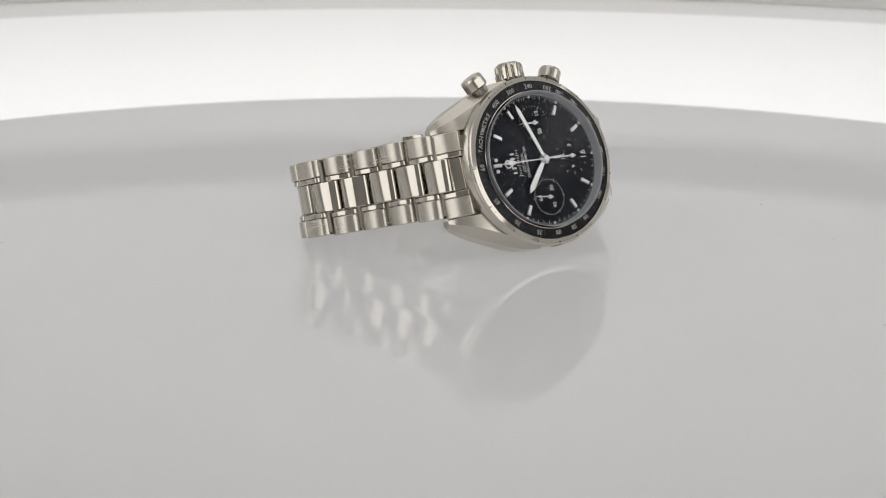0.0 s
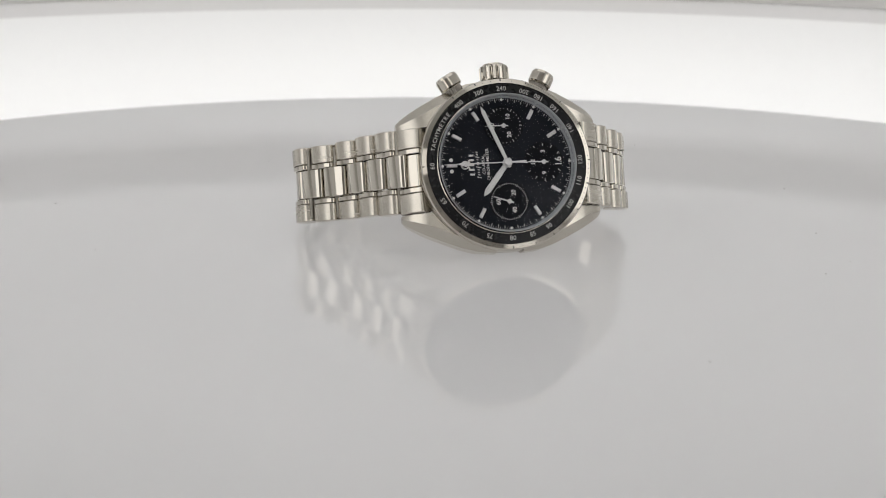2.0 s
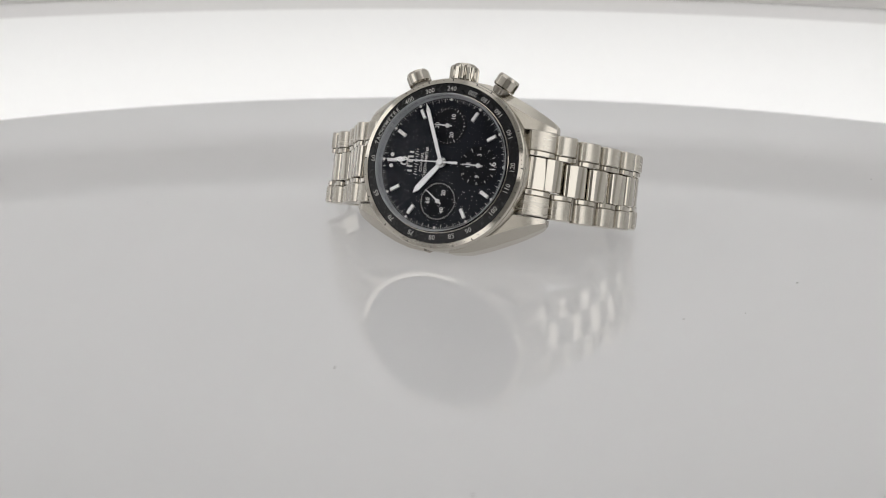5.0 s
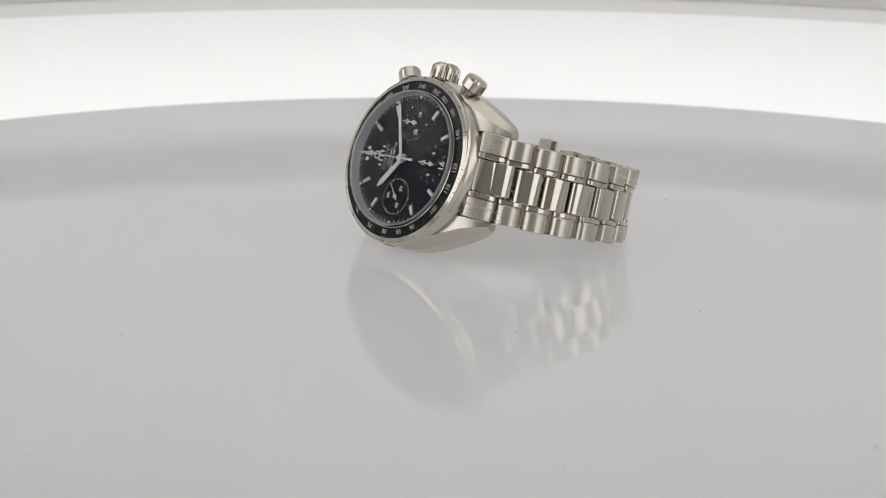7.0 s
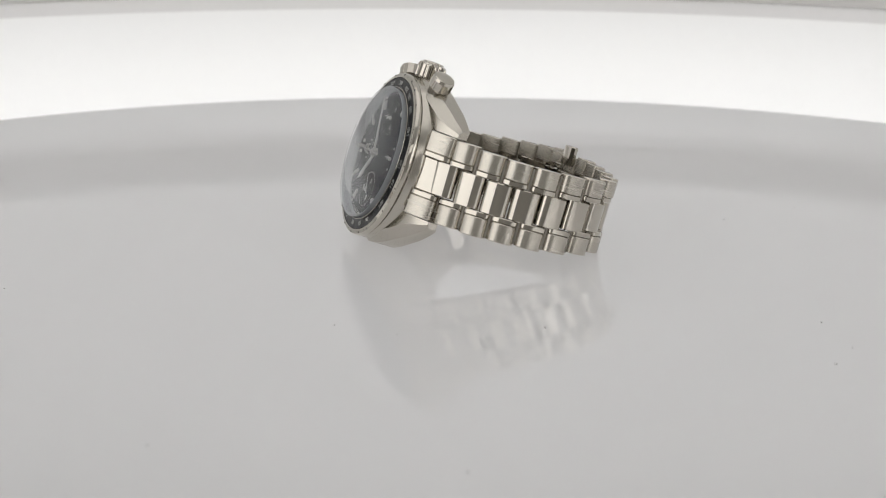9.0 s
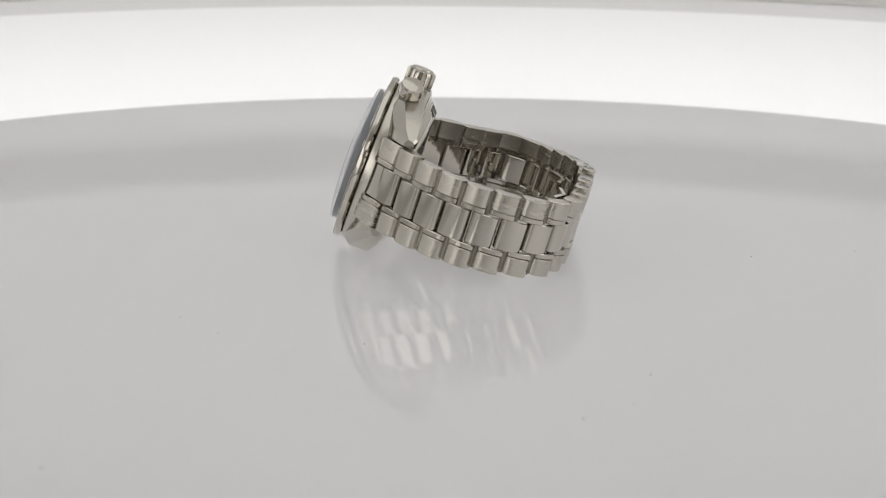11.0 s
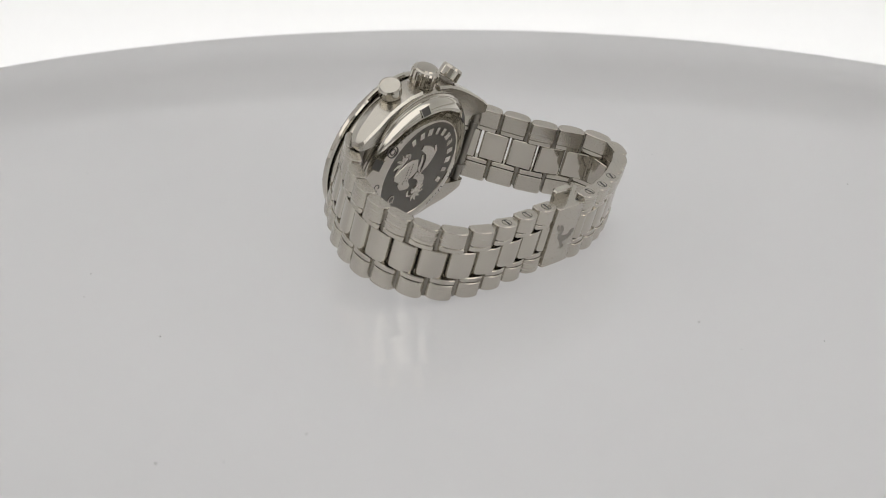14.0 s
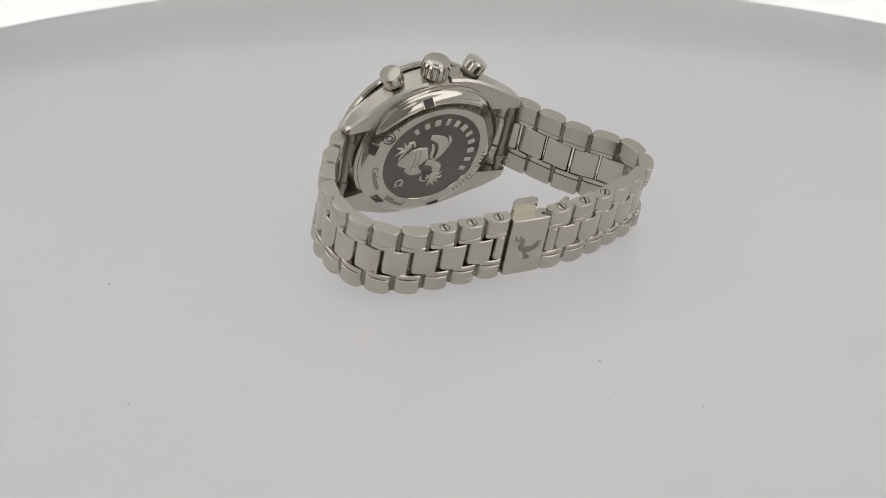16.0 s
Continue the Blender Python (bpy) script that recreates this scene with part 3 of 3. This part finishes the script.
def barrel(bm, length, thick, z0, z1, m, round_=1.0, crown=0.5, shift=0.0, edge=0.16):
    """A link piece: rounded ends, domed outside, flat inside."""
    h, prof = length / 2, []
    ro, ri, lo = round_ * 1.15, 0.8, -thick / 2

    def dome(x):
        return thick / 2 - crown * (x / h) ** 2

    for k in range(5):
        a = math.pi - math.pi / 2 * k / 4
        x = -h + ro + ro * math.cos(a)
        prof.append((x, dome(x) - ro + ro * math.sin(a)))
    prof += [(x * h, dome(x * h)) for x in (-0.35, 0.0, 0.35)]
    for k in range(5):
        a = math.pi / 2 - math.pi / 2 * k / 4
        x = h - ro + ro * math.cos(a)
        prof.append((x, dome(x) - ro + ro * math.sin(a)))
    for k in range(4):
        a = math.pi / 2 * k / 3
        prof.append((h - ri + ri * math.cos(a), lo + ri - ri * math.sin(a)))
    for k in range(4):
        a = math.pi / 2 + math.pi / 2 * k / 3
        prof.append((-h + ri + ri * math.cos(a), lo + ri - ri * math.sin(a)))
    n = len(prof)
    rings = []
    for z, inset in ((z0, edge), (z0 + edge, 0.0), (z1 - edge, 0.0), (z1, edge)):
        rings.append([bm.verts.new(m @ Vector((x * (1 - inset / h) + shift, y * (1 - 2 * inset / thick), z))) for x, y in prof])
    for a, b in zip(rings, rings[1:]):
        for i in range(n):
            j = (i + 1) % n
            bm.faces.new((a[i], a[j], b[j], b[i]))
    bm.faces.new(rings[0][::-1])
    bm.faces.new(rings[-1])


def set_at(pos, tangent, width):
    rot, mid = frame_at(pos, tangent, width)
    return Matrix.Translation(mid) @ rot


def link(pos, tangent, width, pitch, centres, screws=False):
    """A link: brushed outer pieces at pos, polished centre pieces at each (place, tangent, length) of centres."""
    m = set_at(pos, tangent, width)
    half = width / 2
    inner = width * 0.195
    bm = bmesh.new()
    q, d, length = centres[0]
    barrel(bm, length, 3.0, -inner, inner, set_at(q, d, width), 0.75, 0.55)
    ob = part("bracelet_link", bm, M_polish, watch, "polished centre piece with brushed outer pieces", angle=28)
    for s in (1, -1):
        bm = bmesh.new()
        a, b = sorted((s * (inner + 1.3), s * half))
        barrel(bm, pitch * 0.955, 3.5, a, b, m, 0.95, 0.85)
        part("outer_piece", bm, M_brush, ob, "brushed outer piece", angle=28)
        bm = bmesh.new()
        a, b = sorted((s * (inner + 0.08), s * (inner + 1.24)))
        barrel(bm, pitch * 0.93, 2.9, a, b, m, 0.6, 0.5)
        part("polished_strip", bm, M_polish, ob, "narrow polished strip", angle=28)
        # pin between two links, in steel darkened for the shade of the joint
        bm = bmesh.new()
        lathe(bm, [(0.45, -half + 0.6), (0.45, half - 0.6)], 12, axis=m @ Matrix.Translation((pitch / 2 * s, -0.3, 0)))
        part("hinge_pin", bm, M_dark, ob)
    for q, d, length in centres[1:]:
        bm = bmesh.new()
        barrel(bm, length, 3.0, -inner, inner, set_at(q, d, width), 0.75, 0.55)
        part("centre_piece", bm, M_polish, ob, "polished centre piece", angle=28)
    if screws:
        # black disc and slot bar lie on the surface and paint the recess shade
        bm = bmesh.new()
        lathe(bm, [(1.12, half - 0.2), (1.12, half + 0.015), (1.0, half + 0.02)], 24, axis=m)
        part("screw_shade", bm, M_recess_shade, ob, "black disc painting the shade round the screw")
        bm = bmesh.new()
        lathe(bm, [(0.95, half - 0.1), (0.95, half + 0.02), (0.8, half + 0.06)], 24, axis=m)
        screw = part("screw", bm, M_polish, ob, "small slotted screw")
        bm = bmesh.new()
        bar(bm, 0, 0, 1.8, 0.36, half + 0.03, half + 0.09, 35 + 50 * (pos[1] % 3))
        for v in bm.verts:
            v.co = m @ v.co
        part("slot", bm, M_recess_shade, ob, smooth=False)
    return ob


for line in (SIX, TWELVE):
    pts = resample(line, len(line))
    pitch = (pts[1] - pts[0]).length
    n = len(pts)
    for i, p in enumerate(pts):
        a, b = pts[max(i - 1, 0)], pts[min(i + 1, n - 1)]
        u = i / (n - 1) if line is SIX else 1 - i / (n - 1)
        width = 18.4 - 2.7 * min(1.0, u * 1.3)
        centres = []
        if i < n - 1:
            centres.append(((p + b) / 2, b - p, pitch * 0.95))
        if u < 0.01:
            step = (p - b) / 2 if line is SIX else (p - a) / 2
            centres.append((p + step, step, pitch * 0.9))
        if u > 0.99:
            step = (p - a) if line is SIX else (p - b)
            centres.append((p + step * 0.22, step, pitch * 0.42))
        link(p, b - a, width, pitch, centres, screws=u > 0.75)

# end links between the lugs
for s in (1, -1):
    end = None
    for a, b, mat, name in ((-9.3, -4.95, M_brush, "outer_piece"), (4.95, 9.3, M_brush, "outer_piece"), (-4.88, -3.72, M_polish, "polished_strip"), (3.72, 4.88, M_polish, "polished_strip")):
        bm = bmesh.new()
        m = Matrix(((0, 0, 1, 0), (s * 0.72, 0.69, 0, s * 20.0), (-0.69, s * 0.72, 0, -5.8), (0, 0, 0, 1)))
        if s < 0:
            m = Matrix(((0, 0, 1, 0), (-0.72, -0.69, 0, -20.0), (-0.69, 0.72, 0, -5.8), (0, 0, 0, 1)))
        if end is None:
            bm2 = bmesh.new()
            barrel(bm2, 5.8, 3.0, -3.6, 3.6, m, 0.6, 0.4)
            end = part("end_link", bm2, M_polish, watch, "end link between the lugs", angle=28)
        barrel(bm, 6.6, 3.6, a, b, m, 0.6, 0.5)
        part(name, bm, mat, end, angle=28)

# spring bars seen between the lugs from behind; gap shade is in their steel's colour
for s in (1, -1):
    bm = bmesh.new()
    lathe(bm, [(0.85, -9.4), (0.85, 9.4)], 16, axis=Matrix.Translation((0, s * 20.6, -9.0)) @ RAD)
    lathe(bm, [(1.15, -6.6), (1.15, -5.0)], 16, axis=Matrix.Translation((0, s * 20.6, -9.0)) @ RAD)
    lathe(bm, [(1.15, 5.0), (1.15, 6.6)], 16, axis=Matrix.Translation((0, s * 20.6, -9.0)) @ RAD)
    part("spring_bar", bm, M_dark, watch, "spring bar between the lugs, gap shade put into its steel")

# clasp
a, b = Vector((14.3, -1.9, -47.8)), Vector((14.6, 7.1, -48.2))
rot, mid = frame_at((a + b) / 2 - WIDE * 1.0, b - a, 14.8)
m = Matrix.Translation(mid) @ rot
bm = bmesh.new()
barrel(bm, (b - a).length, 3.4, -7.4, 7.4, m, 0.3, 0.15)
clasp = part("clasp", bm, M_brush, watch, "brushed folding clasp with small engraved emblem", angle=28)
bm = bmesh.new()
ribbon(bm, [(2.2, 3.0), (1.2, 1.6), (1.6, 0.2), (0.2, -0.8), (-1.4, -0.6), (-2.4, 0.6)], [0.4, 1.1, 1.2, 1.9, 1.5, 0.5], Matrix.Translation((0, 0, 1.5)), 0.2, 0.03)
ribbon(bm, [(0.4, -0.8), (0.2, -2.0), (-0.6, -2.8)], [1.2, 1.0, 0.5], Matrix.Translation((0, 0, 1.5)), 0.2, 0.03)
ribbon(bm, [(1.2, 1.8), (2.6, 2.0), (3.2, 3.2)], [0.6, 0.8, 0.4], Matrix.Translation((0, 0, 1.5)), 0.2, 0.03)
for k in range(4):
    e = radians(150 + k * 32)
    ribbon(bm, [(-1.8, 0.4), (-1.8 + 0.8 * math.cos(e), 0.4 + 0.8 * math.sin(e)), (-1.8 + 1.7 * math.cos(e + 0.3), 0.4 + 1.7 * math.sin(e + 0.3))], [0.4, 0.6, 0.2], Matrix.Translation((0, 0, 1.5)), 0.2, 0.03)
    e = radians(210 + k * 30)
    ribbon(bm, [(-0.3, -2.4), (-0.3 + 0.6 * math.cos(e), -2.4 + 0.6 * math.sin(e)), (-0.3 + 1.3 * math.cos(e + 0.3), -2.4 + 1.3 * math.sin(e + 0.3))], [0.4, 0.5, 0.2], Matrix.Translation((0, 0, 1.5)), 0.2, 0.03)
rotm = m @ Matrix(((1, 0, 0, 0), (0, 0, 1, 0), (0, 1, 0, 0), (0, 0, 0, 1)))
for v in bm.verts:
    v.co = rotm @ v.co
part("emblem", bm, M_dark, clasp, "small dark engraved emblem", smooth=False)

# flat black disc paints the shade inside a pivot hole
bm = bmesh.new()
lathe(bm, [(0.42, 7.2), (0.42, 7.43), (0.34, 7.44)], 16, axis=m @ Matrix.Translation((-3.2, 0.2, 0)))
part("pivot_shade", bm, M_recess_shade, clasp, "black disc painting the shade of a pivot hole")
bm = bmesh.new()
m2 = m @ Matrix.Translation((0.4, -2.0, 8.3))
prism(bm, [(-2.7, 0.5), (-2.9, -0.3), (-2.0, -0.9), (0.0, -1.1), (2.0, -0.9), (2.9, -0.3), (2.7, 0.5)], -3.0, 1.6, m2, 0.3)
part("clasp_button", bm, M_polish, clasp, "small polished clasp button", angle=20)
for s0, y0, y1 in ((1, -13.0, -1.0), (-1, 6.0, 17.0)):
    bm = bmesh.new()
    pts = [(y0, -43.4 if s0 < 0 else -42.4), ((y0 + y1) / 2, -44.4), (y1, -43.6 if s0 > 0 else -41.6)]
    for (ya, za), (yb, zb) in zip(pts, pts[1:]):
        t = Vector((0, yb - ya, zb - za)).normalized()
        mm = Matrix.Translation((4.6, (ya + yb) / 2, (za + zb) / 2)) @ Matrix((t, WIDE.cross(t), WIDE)).transposed().to_4x4()
        h = math.hypot(yb - ya, zb - za) / 2 + 0.15
        for w0, w1 in ((-5.0, -3.0), (3.0, 5.0)):
            prism(bm, [(-h, -0.45), (h, -0.45), (h, 0.45), (-h, 0.45)], w0, w1, mm, 0.15)
    part("folding_blade", bm, M_polish, clasp, "polished folding blade inside the clasp", angle=20)

# ---- motion ----
TURN = 11.633  # degrees a second
SEAT = Matrix(((0.016, -0.996, -0.090, 1.292 * MM), (0.348, 0.090, -0.933, -23.115 * MM), (0.937, -0.017, 0.348, 20.25 * MM), (0, 0, 0, 1)))


def motions():
    seat = Matrix.LocRotScale(SEAT.translation, SEAT.to_quaternion(), None)
    steps = [i * 0.5 for i in range(33)]
    spin = {t: Matrix.Rotation(radians(-TURN * (t - 3.5)), 4, "Z") for t in steps}
    walk(watch, [(t, spin[t] @ seat) for t in steps])
    walk(turntable, [(t, spin[t]) for t in steps])
    walk(small_seconds, [(t, Matrix.Translation((-8.4 * MM, 0, 0)) @ Matrix.Rotation(radians(-(7 + 6 * t)), 4, "Z")) for t in steps])


motions()
